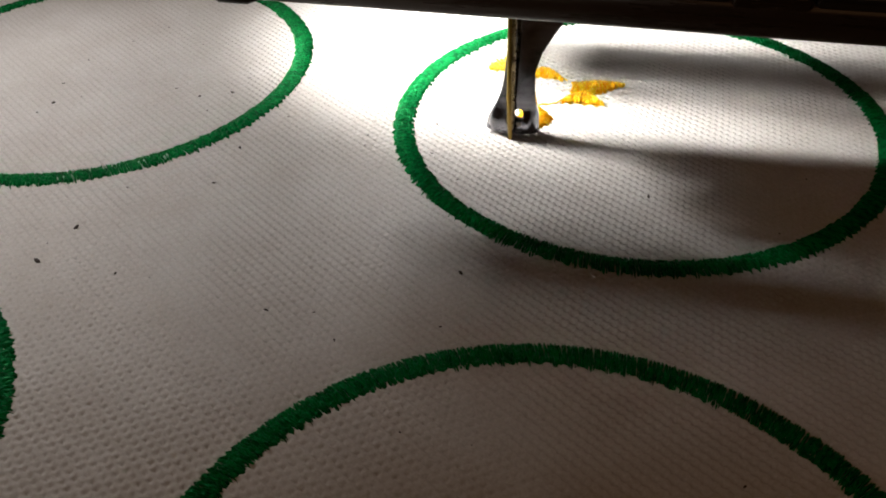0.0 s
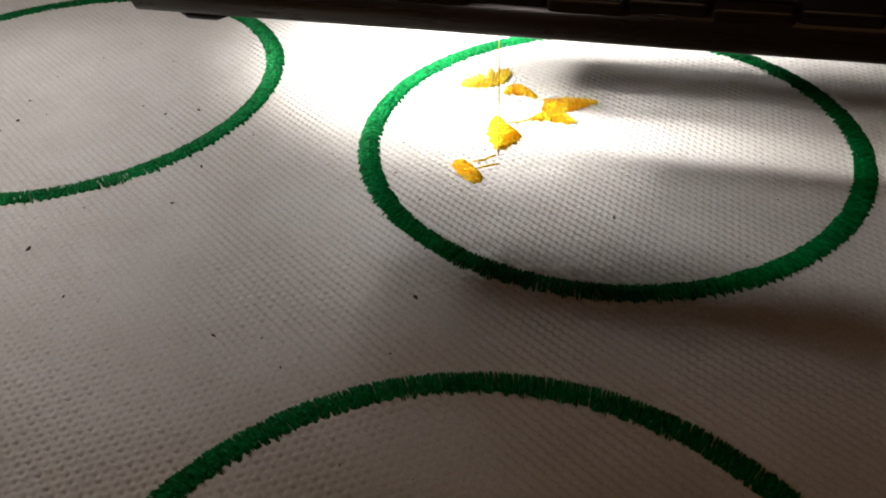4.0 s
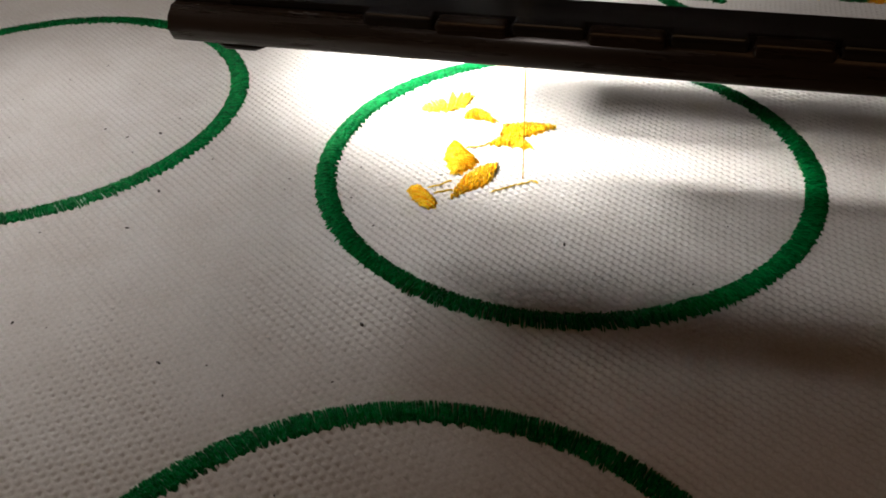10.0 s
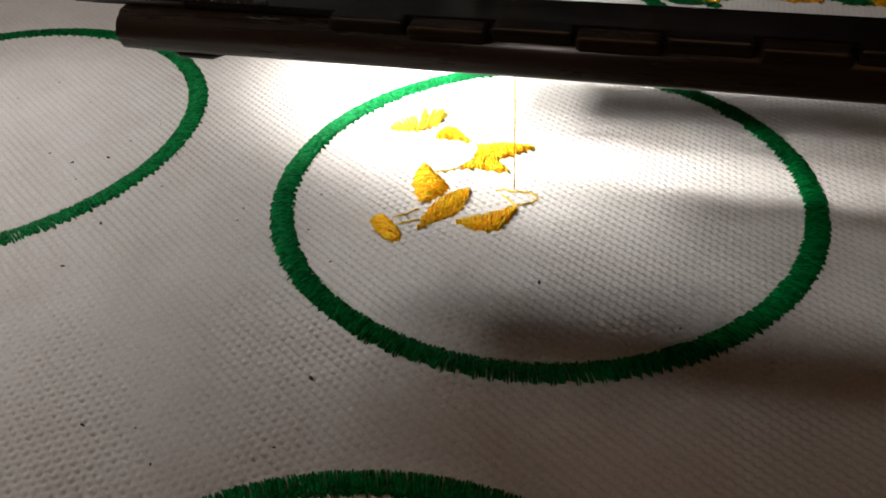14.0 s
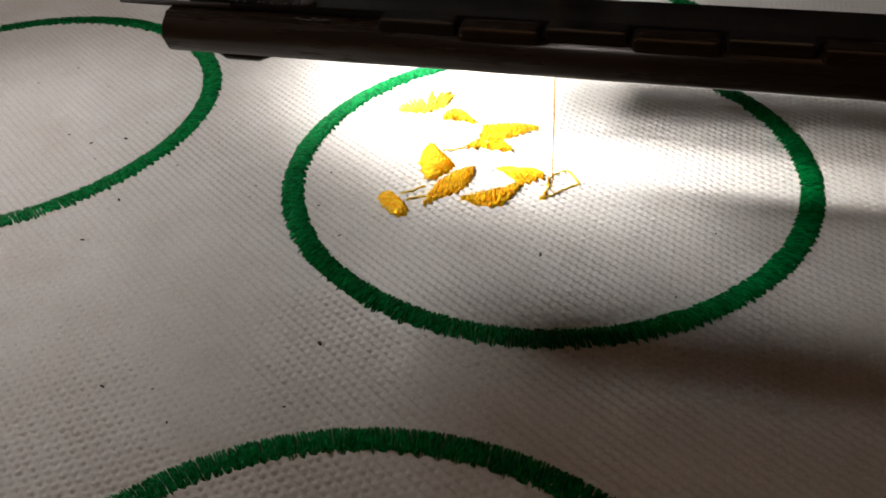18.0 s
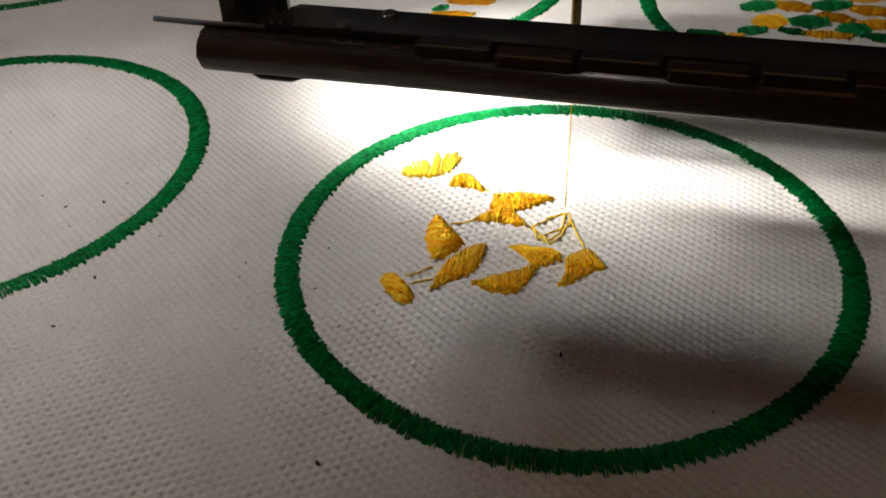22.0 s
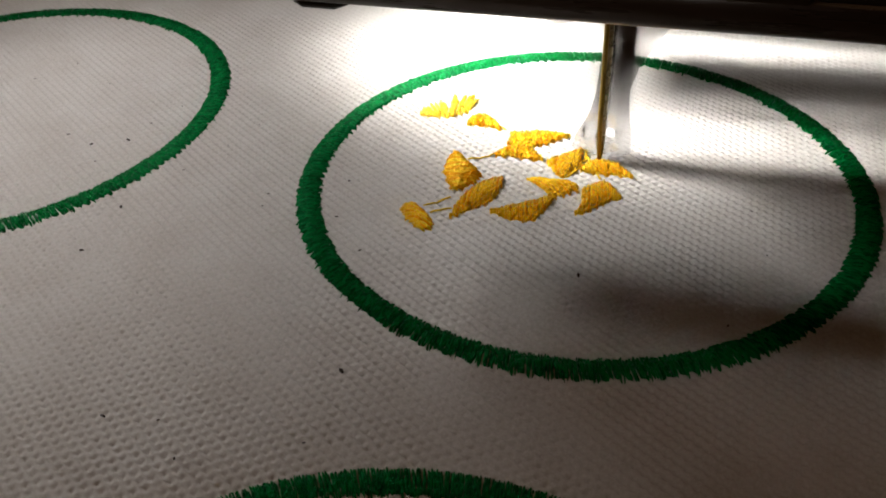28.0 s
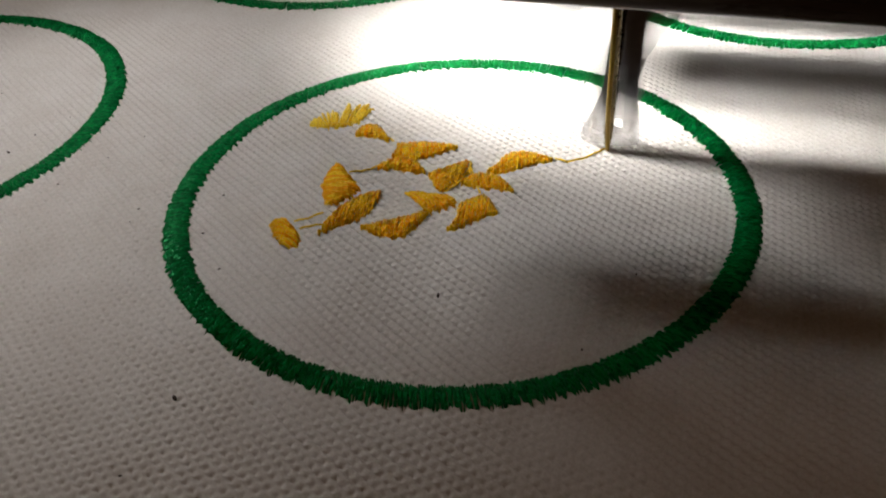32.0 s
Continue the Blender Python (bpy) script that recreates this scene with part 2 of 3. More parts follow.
def weave(u, v):
    """Places of the cloth's surface at thread coordinates u, v."""
    def each(seed, lo, hi, n):
        return np.random.default_rng(seed).uniform(lo, hi, n)
    nu, nv = WEAVE_X[1] - WEAVE_X[0] + 3, WEAVE_Y[1] - WEAVE_Y[0] + 3
    iu, iv = np.rint(u).astype(int), np.rint(v).astype(int)
    fu, fv = u - iu, v - iv
    ku, kv = iu - WEAVE_X[0] + 1, iv - WEAVE_Y[0] + 1
    # knuckles where the warp crosses over, pits where it dives; each leans a little and differs in size
    lump = np.random.default_rng(9).uniform(0.78, 1.2, (nv, nu))
    z = np.zeros_like(u)
    for du in (-1, 0, 1):
        for dv in (-1, 0, 1):
            p, q = fu - du, fv - dv
            size = lump[np.clip(kv + dv, 0, nv - 1), np.clip(ku + du, 0, nu - 1)]
            pit = (iu + iv + du + dv) % 2 == 1
            across, along = 0.7 * (p + q), 0.7 * (p - q)
            z += np.where(pit, -0.38 * size * np.exp(-(p / 0.27) ** 2 - (q / 0.42) ** 2), 0.18 * size * np.exp(-(across / 0.38) ** 2 - (along / 0.62) ** 2))
    z = z + 0.03 * np.sin(u * 0.21 + np.sin(v * 0.09)) * np.sin(v * 0.13 + 0.6)
    shift_u, shift_v = each(5, -0.08, 0.08, nu)[ku], each(6, -0.09, 0.09, nv)[kv]
    x = P * (u + shift_u * np.cos(math.pi * fu) + 0.22 * np.sin(v * 0.044) + 0.1 * np.sin(v * 0.16 + u * 0.05))
    y = Q * (v + shift_v * np.cos(math.pi * fv) + 0.16 * np.sin(u * 0.05 + 1.3 * np.sin(v * 0.022)) + 0.14 * np.sin(v * 0.031 + u * 0.17))
    edge = np.minimum(np.minimum(u - WEAVE_X[0], WEAVE_X[1] - u), np.minimum(v - WEAVE_Y[0], WEAVE_Y[1] - v))
    return np.where(edge < 0.1, P * u, x), np.where(edge < 0.1, Q * v, y), np.where(edge < 0.3, -0.15, z)


def canvas():
    (xa, xb), (ya, yb) = WEAVE_X, WEAVE_Y
    places, quads, count = [], [], 0
    # finer threads where the camera is close
    for u0, u1, v0, v1, pu, pv in ((-110, 62, ya, 32, 5, 5), (62, xb, ya, 32, 3, 3), (xa, -110, ya, 32, 3, 3), (-110, -30, 32, 64, 4, 4),
                                   (-30, xb, 32, 64, 3, 3), (xa, -110, 32, 64, 3, 3), (xa, xb, 64, yb, 2, 2)):
        u, v = np.meshgrid(np.arange(u0 * pu, u1 * pu + 1) / pu, np.arange(v0 * pv, v1 * pv + 1) / pv)
        places.append(np.stack(weave(u, v), -1).reshape(-1, 3) * MM)
        idx = count + np.arange(u.size).reshape(u.shape)
        quads.append(np.stack([idx[:-1, :-1], idx[:-1, 1:], idx[1:, 1:], idx[1:, :-1]], -1).reshape(-1, 4))
        count += u.size
    # plain outer cloth round the woven field
    big = 330.0
    rim = [(-big, -big), (big, -big), (big, big), (-big, big), (P * xa, Q * ya), (P * xb, Q * ya), (P * xb, Q * yb), (P * xa, Q * yb)]
    places.append(np.array([(x, y, -0.15) for x, y in rim]) * MM)
    quads.append(count + np.array([(0, 1, 5, 4), (1, 2, 6, 5), (2, 3, 7, 6), (3, 0, 4, 7)]))
    co, quads = np.vstack(places), np.vstack(quads)
    me = bpy.data.meshes.new("canvas_cloth")
    me.vertices.add(len(co))
    me.vertices.foreach_set("co", co.ravel())
    me.loops.add(quads.size)
    me.loops.foreach_set("vertex_index", quads.ravel().astype(np.int32))
    me.polygons.add(len(quads))
    me.polygons.foreach_set("loop_start", np.arange(0, quads.size, 4, dtype=np.int32))
    me.update(calc_edges=True)
    me.materials.append(CANVAS)
    me.shade_smooth()
    return tagged(new("canvas_cloth", me), "natural cotton canvas stretched flat under the sewing head", "cloth")


def satin_ring(cloth, cx, cy, n):
    rows = []
    for i in range(n):
        a = 2 * math.pi * (i + random.uniform(-0.6, 0.6)) / n
        b = a + 0.014 + random.uniform(-0.007, 0.007)
        r0 = RING - 1.88 + random.uniform(-0.32, 0.3)
        r1 = RING + 1.72 + random.uniform(-0.22, 0.26)
        rows.append((cx + r0 * math.cos(a), cy + r0 * math.sin(a), cx + r1 * math.cos(b), cy + r1 * math.sin(b)))
    random.shuffle(rows)
    v, f = strands(rows, 560.0 / n, 0.50, 6, 0.10, 0.12, 1.5, 0.5)
    ring = part_of("embroidered_ring", mesh_of("embroidered_ring", v, f, GREEN), cloth, "dense dark green satin-stitch ring")
    return tagged(ring, kind="stuff")


def clipped(outline, p, d):
    """Where the line p + s d runs inside the outline."""
    hits = []
    n = len(outline)
    for i in range(n):
        a, b = Vector(outline[i]), Vector(outline[(i + 1) % n])
        e = b - a
        den = d.x * e.y - d.y * e.x
        if abs(den) < 1e-9:
            continue
        q = a - p
        s = (q.x * e.y - q.y * e.x) / den
        k = (q.x * d.y - q.y * d.x) / den
        if 0 <= k < 1:
            hits.append(s)
    hits.sort()
    return list(zip(hits[::2], hits[1::2]))


def satin_rows(outline, angle, pitch=0.29, ragged=0.38):
    """Stitches across an outline at the given angle, in sewing order."""
    d = Vector((math.cos(radians(angle)), math.sin(radians(angle))))
    n = Vector((-d.y, d.x))
    ts = [Vector(p).dot(n) for p in outline]
    t, rows = min(ts) + pitch / 2, []
    while t < max(ts):
        for s0, s1 in clipped(outline, n * t, d):
            if s1 - s0 > 0.25:
                a = n * t + d * (s0 - random.uniform(0, ragged))
                b = n * (t + random.uniform(-0.1, 0.1)) + d * (s1 + random.uniform(0, ragged))
                rows.append((a.x, a.y, b.x, b.y))
        t += pitch
    return rows


# outline in mm from the ring's centre, stitch angle, first and last second of sewing
LEAVES = []


def leaf_shape(outline, angle, start=-1, end=-1):
    LEAVES.append((outline, angle, start, end))


leaf_shape([(-19.9, 11.3), (-19.6, 13.9), (-18.7, 14.8), (-17.3, 14.9), (-15.9, 13.5), (-14.1, 10.9), (-15.7, 11.3), (-17.3, 11.3), (-18.9, 11.3)], 100)
leaf_shape([(-12.1, 6.3), (-12.1, 8.4), (-12.4, 10.4), (-9.0, 11.4), (-5.8, 11.5), (-3.9, 11.2), (-2.7, 10.8), (-4.0, 9.9), (-5.8, 8.4), (-7.4, 7.1), (-8.6, 6.3), (-10.4, 6.4)], 104)
leaf_shape([(-13.2, 2.8), (-13.0, 4.3), (-12.0, 5.3), (-10.5, 6.6), (-8.9, 6.7), (-7.7, 5.5), (-5.8, 3.1), (-7.3, 2.9), (-9.4, 3.1), (-11.4, 3.2), (-12.4, 2.7)], 105)
leaf_shape([(-19.6, 2.6), (-18.7, 2.2), (-17.5, 0.8), (-16.1, -0.4), (-14.8, -1.7), (-13.9, -3.0), (-14.3, -4.7), (-15.4, -6.2), (-16.6, -7.6), (-17.4, -7.5), (-18.9, -5.2), (-19.8, -3.2), (-20.1, -0.6), (-19.9, 1.4)], 6)
leaf_shape([(-23.2, -14.3), (-23.4, -12.9), (-22.7, -12.2), (-21.6, -12.3), (-19.9, -13.5), (-18.4, -15.1), (-17.7, -16.2), (-17.7, -17.5), (-18.8, -18.0), (-20.0, -17.5), (-21.7, -15.9)], -20, 1.1, 3.2)
leaf_shape([(-15.9, -14.0), (-15.8, -10.9), (-15.3, -7.8), (-14.1, -5.4), (-12.6, -3.5), (-11.4, -2.5), (-10.6, -2.6), (-10.5, -5.2), (-10.6, -8.0), (-11.3, -9.5), (-12.5, -10.9), (-13.7, -11.9), (-14.5, -13.0), (-15.2, -14.0)], 95, 5.4, 8.6)
leaf_shape([(-10.7, -11.7), (-9.3, -10.6), (-8.0, -9.6), (-6.3, -8.3), (-4.6, -7.3), (-3.7, -6.3), (-2.5, -6.8), (-2.9, -8.8), (-3.3, -10.2), (-3.9, -11.8), (-4.9, -12.9), (-6.4, -13.1), (-8.1, -12.8), (-9.5, -12.3)], 102, 10.6, 12.9)
leaf_shape([(-7.4, -2.4), (-5.9, -1.7), (-4.1, -2.1), (-2.5, -1.8), (-0.8, -2.0), (0.4, -3.0), (0.5, -4.1), (-0.4, -4.9), (-1.4, -5.6), (-2.1, -6.2), (-3.1, -6.4), (-4.3, -5.0), (-5.9, -3.6)], 140, 14.2, 17.6)
leaf_shape([(1.0, -9.8), (1.3, -8.2), (1.6, -6.2), (1.2, -4.1), (1.5, -2.7), (2.6, -1.4), (3.8, -0.4), (5.1, -1.6), (6.8, -4.6), (6.1, -5.0), (4.8, -6.4), (3.6, -7.7), (2.5, -9.0), (1.6, -9.8)], 97, 18.0, 19.8)
leaf_shape([(-5.3, 2.7), (-4.2, 4.2), (-2.8, 5.6), (-1.5, 7.1), (-0.6, 8.1), (-0.2, 7.2), (-0.1, 4.7), (-0.4, 1.9), (-1.4, 0.2), (-2.1, -0.8), (-2.7, -0.9), (-3.8, 0.6), (-4.8, 1.9)], 88, 22.3, 24.7)
leaf_shape([(-0.2, 1.4), (0.7, 3.7), (2.1, 4.9), (3.6, 5.0), (4.9, 4.5), (6.0, 3.3), (7.8, 1.3), (7.6, 0.7), (6.3, 1.2), (4.6, 1.2), (3.0, 1.1), (1.3, 1.2)], 110, 25.4, 28.6)
leaf_shape([(3.0, 5.2), (4.0, 7.5), (4.6, 10.1), (5.3, 11.3), (7.0, 11.8), (9.2, 11.4), (10.6, 10.9), (12.1, 10.4), (11.2, 9.7), (10.0, 9.3), (8.6, 8.1), (7.2, 6.7), (5.8, 5.5), (4.2, 5.0)], 100, 29.3, 31.1)
# running stitches between the leaves: points in mm, second at which the thread lies there
RUNS = (
    ([(-20.3, -12.3), (-18.6, -11.2), (-17.1, -9.4)], 3.4),
    ([(-18.9, -13.7), (-17.7, -12.9), (-16.2, -12.1)], 0.4),
    ([(-17.1, 1.1), (-15.3, 1.7), (-14.2, 2.4), (-13.2, 3.8)], -1),
    ([(-14.5, 11.7), (-13.2, 10.7)], -1),
    ([(12.1, 10.9), (14.1, 10.3)], 31.4),
    ([(14.1, 10.3), (16.4, 11.9)], 31.6),
    ([(16.4, 11.9), (18.2, 14.2), (19.1, 15.2)], 31.8),
)
# a longer run from leaf to leaf: points in mm, first and last second
OUTLINES = (
    ([(-3.2, 5.4), (-1.0, 6.9), (0.1, 7.4), (0.6, 4.3), (-1.2, 2.8), (-3.6, 0.2), (-4.6, 2.3), (-5.2, 3.0), (-3.4, 1.4), (-1.6, -0.8), (-0.4, 1.2), (0.4, 5.9), (2.3, 1.6), (3.3, -0.3)], 20.0, 20.8),
)
# the loose fan: base and tip of each bundle of threads
FAN = [((-26.6, 12.8), (-28.4, 14.2)), ((-26.0, 12.8), (-28.3, 15.0)), ((-25.4, 12.9), (-28.0, 15.9)), ((-24.9, 12.9), (-27.5, 16.8)), ((-24.5, 13.0), (-26.9, 17.4)),
       ((-24.1, 13.1), (-26.2, 17.9)), ((-23.7, 13.2), (-25.5, 17.9)), ((-23.3, 13.4), (-24.4, 20.9)), ((-23.1, 13.5), (-24.0, 20.3)), ((-22.8, 13.6), (-23.4, 19.2)),
       ((-22.2, 14.0), (-22.4, 20.9)), ((-21.7, 14.3), (-21.5, 21.1)), ((-21.3, 14.6), (-20.9, 20.9)), ((-20.9, 14.9), (-20.1, 19.8))]
STITCHED = []        # (part, second at which it comes up through the cloth)


def thread_line(points):
    pts = []
    for a, b in zip(points, points[1:]):
        for k in range(5):
            s = k / 5
            pts.append((a[0] + (b[0] - a[0]) * s, a[1] + (b[1] - a[1]) * s, 0.10 + 0.12 * math.sin(math.pi * s)))
    pts.append((*points[-1], 0.1))
    return tube(pts, 0.15, 6)


def sewn(name, me, cloth, second, label=""):
    ob = part_of(name, me, cloth, label)
    if second > 0:
        STITCHED.append((ob, second))
    return ob


def needle_on_cloth(t):
    times = [r[0] for r in CLOTH]
    return -float(np.interp(t, times, [r[1] for r in CLOTH])), -float(np.interp(t, times, [r[2] for r in CLOTH]))


def motif(cloth):
    # a fan of loose threads with gaps, over a dense foot
    rows = []
    for (ax, ay), (bx, by) in FAN:
        for _ in range(5):
            dx, dy = random.uniform(-0.25, 0.25), random.uniform(-0.25, 0.25)
            k = random.uniform(0.92, 1.12)
            rows.append((ax + dx, ay + dy, ax + (bx - ax) * k + dx, ay + (by - ay) * k + dy))
    rows += satin_rows([(-28.2, 13.0), (-27.6, 14.6), (-25.0, 14.4), (-22.6, 14.2), (-22.2, 13.8), (-23.4, 12.8), (-25.5, 12.6), (-27.4, 12.6)], 100)
    v, f = strands(rows, 0.34, 0.40, 8, 0.14, 0.16, 2.2, 0.5)
    sewn("thread_fan", mesh_of("thread_fan", v, f, PALE_GOLD), cloth, -1, "open fan of loose gold threads")
    for outline, angle, t0, t1 in LEAVES:
        rows = satin_rows(outline, angle)
        crown = [0.55 + 0.45 * math.sin(math.pi * (k + 0.5) / len(rows)) ** 0.6 for k in range(len(rows))]     # padded in the middle
        order = list(zip(rows, crown))
        if t1 > 0:
            # sew towards the side to which the needle travels
            d = Vector(needle_on_cloth(t1)) - Vector(needle_on_cloth(t0))
            if d.dot(Vector(rows[-1][:2]) - Vector(rows[0][:2])) < 0:
                order.reverse()
        groups = 1 if t0 < 0 else max(2, round((t1 - t0) / 0.3))
        size = math.ceil(len(order) / groups)
        leaf = None
        for g in range(groups):
            some = order[g * size:(g + 1) * size]
            if not some:
                continue
            verts, faces = [], []
            for row, tall in some:
                v, f = strands([row], 0.44, 0.95 * tall, 12, 0.10, 0.10, 1.7, 0.6, 0.09)
                faces += [tuple(k + len(verts) for k in q) for q in f]
                verts += v
            band = sewn("satin_leaf" if leaf is None else "stitch_band", mesh_of("satin_leaf", verts, faces, GOLD), leaf or cloth, t0 if groups == 1 else t0 + (t1 - t0) * g / (groups - 1), "glossy gold satin-stitch leaf" if leaf is None else "")
            leaf = leaf or band
    lines = list(RUNS)
    # each leaf is first outlined with a thin underlay loop
    for outline, angle, t0, t1 in LEAVES:
        if t0 > 0.5:
            mid = sum((Vector(p) for p in outline), Vector((0, 0))) / len(outline)
            loop = [tuple(mid + (Vector(p) - mid) * 0.84) for p in outline]
            loop.append(loop[0])
            n = len(loop) - 1
            lines += [(loop[i:i + 2], t0 - 0.9 + 0.8 * i / n) for i in range(n)]
    for pts, t0, t1 in OUTLINES:
        n = len(pts) - 1
        lines += [(pts[i:i + 2], t0 + (t1 - t0) * i / (n - 1)) for i in range(n)]
    for pts, t in lines:
        ob = part("running_thread", thread_line(pts), PALE_GOLD, cloth, "single gold running thread", True)
        if t > 0:
            STITCHED.append((ob, t))


# finished patchwork: x, y, half length, half width in mm, tilt, 1 for green
FRONT_PATCHES = (
    (-34, -21.5, 3.6, 1.7, -8, 1), (-29, -21.5, 1.6, 1.1, 20, 0), (-28.5, -23.3, 1.5, 1.0, -30, 1), (-25.5, -18, 2.6, 1.6, 25, 1), (-22, -13, 3.2, 2.6, 50, 0),
    (-17.5, -17, 2.4, 1.3, -10, 1), (-11, -17.5, 4.2, 1.5, 0, 0), (-14, -11.5, 3.4, 2.6, 20, 1), (-5.5, -14, 2.8, 2.4, 50, 1), (-8.5, -8.5, 3.0, 1.8, -20, 0),
)
MIDDLE_PATCHES = (
    (0, -17, 3.4, 1.7, -8, 1), (-1, -10.5, 3.2, 2.0, 10, 0), (6.5, -17, 3.6, 1.6, 4, 0), (5, -11, 3.6, 2.2, -12, 1), (13.5, -22.5, 4.2, 1.7, 6, 0),
    (17.5, -18.5, 2.8, 1.6, 30, 1), (12, -14.5, 3.2, 2.0, -15, 0), (19, -12.5, 3.2, 2.2, 10, 1), (-24, -5, 3.6, 2.2, 30, 1), (-17, -4, 3.4, 2.2, -10, 0),
)
BACK_PATCHES = (
    (-9, -2, 3.6, 2.2, 20, 1), (-1, -3.5, 3.6, 2.2, -5, 0), (7, -4, 3.6, 2.4, 15, 1), (15, -6, 3.6, 2.2, -10, 0), (23, -7, 3.4, 2.0, 15, 0),
    (-20, 3, 3.6, 2.4, 20, 0), (-11, 5, 3.6, 2.4, -10, 1), (-2, 4, 3.6, 2.4, 10, 0), (7, 4, 3.6, 2.4, -10, 1),
)


def finished_motif(cloth, cx, cy, patches):
    """The finished green and gold patchwork in the rings behind the bar."""
    for x, y, w, h, tilt, green in patches:
        c, s, w, h = math.cos(radians(tilt)), math.sin(radians(tilt)), 1.3 * w, 1.5 * h
        flat = [(-w, -0.35 * h), (-0.3 * w, -h), (0.75 * w, -0.7 * h), (w, 0.3 * h), (0.2 * w, h), (-0.8 * w, 0.6 * h)]
        leaf = [(cx + 8 + x + c * p - s * q, cy + 1 + y + s * p + c * q) for p, q in flat]
        v, f = strands(satin_rows(leaf, tilt + 80, 0.34), 0.42, 0.45, 4)
        part_of("satin_leaf", mesh_of("satin_leaf", v, f, GREEN if green else GOLD), cloth,
                "green satin-stitch leaf" if green else "gold satin-stitch leaf")


def specks(cloth):
    rng = random.Random(12)
    spots = [(3.5, -23.0, 0.36), (-20.3, -46.1, 0.45), (-77.9, -7.1, 0.35), (-63.5, -22.0, 0.4), (-63.3, -32.5, 0.35), (-72.6, -4.6, 0.4),
             (-79.9, -55.7, 0.6), (-78.7, -47.4, 0.5), (-103.5, -14.3, 0.5), (-33.0, -8.5, 0.3), (-43.7, -58.7, 0.35), (-67.4, -55.9, 0.3)]
    for _ in range(46):
        spots.append((rng.uniform(-110, 30), rng.uniform(-80, 20), rng.uniform(0.14, 0.26)))
    bm = bmesh.new()
    for x, y, r in spots:
        m = Matrix.LocRotScale((x, y, 0.12), Euler((0, 0, rng.uniform(0, 3))), (r * rng.uniform(0.8, 1.5), r * 0.6, r * 0.35))
        bmesh.ops.create_icosphere(bm, subdivisions=1, radius=1, matrix=m)
    tagged(part("seed_husks", bm, SPECK, cloth, "tiny dark husk flecks in the weave", True), kind="stuff")


def bobbin_flecks(cloth):
    """White bobbin thread that shows between the green stitches of one ring."""
    rng = random.Random(21)
    rows = []
    for _ in range(16):
        a = radians(rng.uniform(-72, -44))
        r = RING + rng.uniform(-1.5, 0.6)
        n = rng.uniform(0.5, 1.1)
        x, y = -103.3 + r * math.cos(a), 1.0 + r * math.sin(a)
        rows.append((x, y, x + n * math.cos(a + 0.3), y + n * math.sin(a + 0.3)))
    v, f = strands(rows, 0.24, 0.75, 5, 0.1, 0.1)
    tagged(part_of("bobbin_flecks", mesh_of("bobbin_flecks", v, f, WHITE), cloth, "white bobbin thread between the stitches"), kind="stuff")


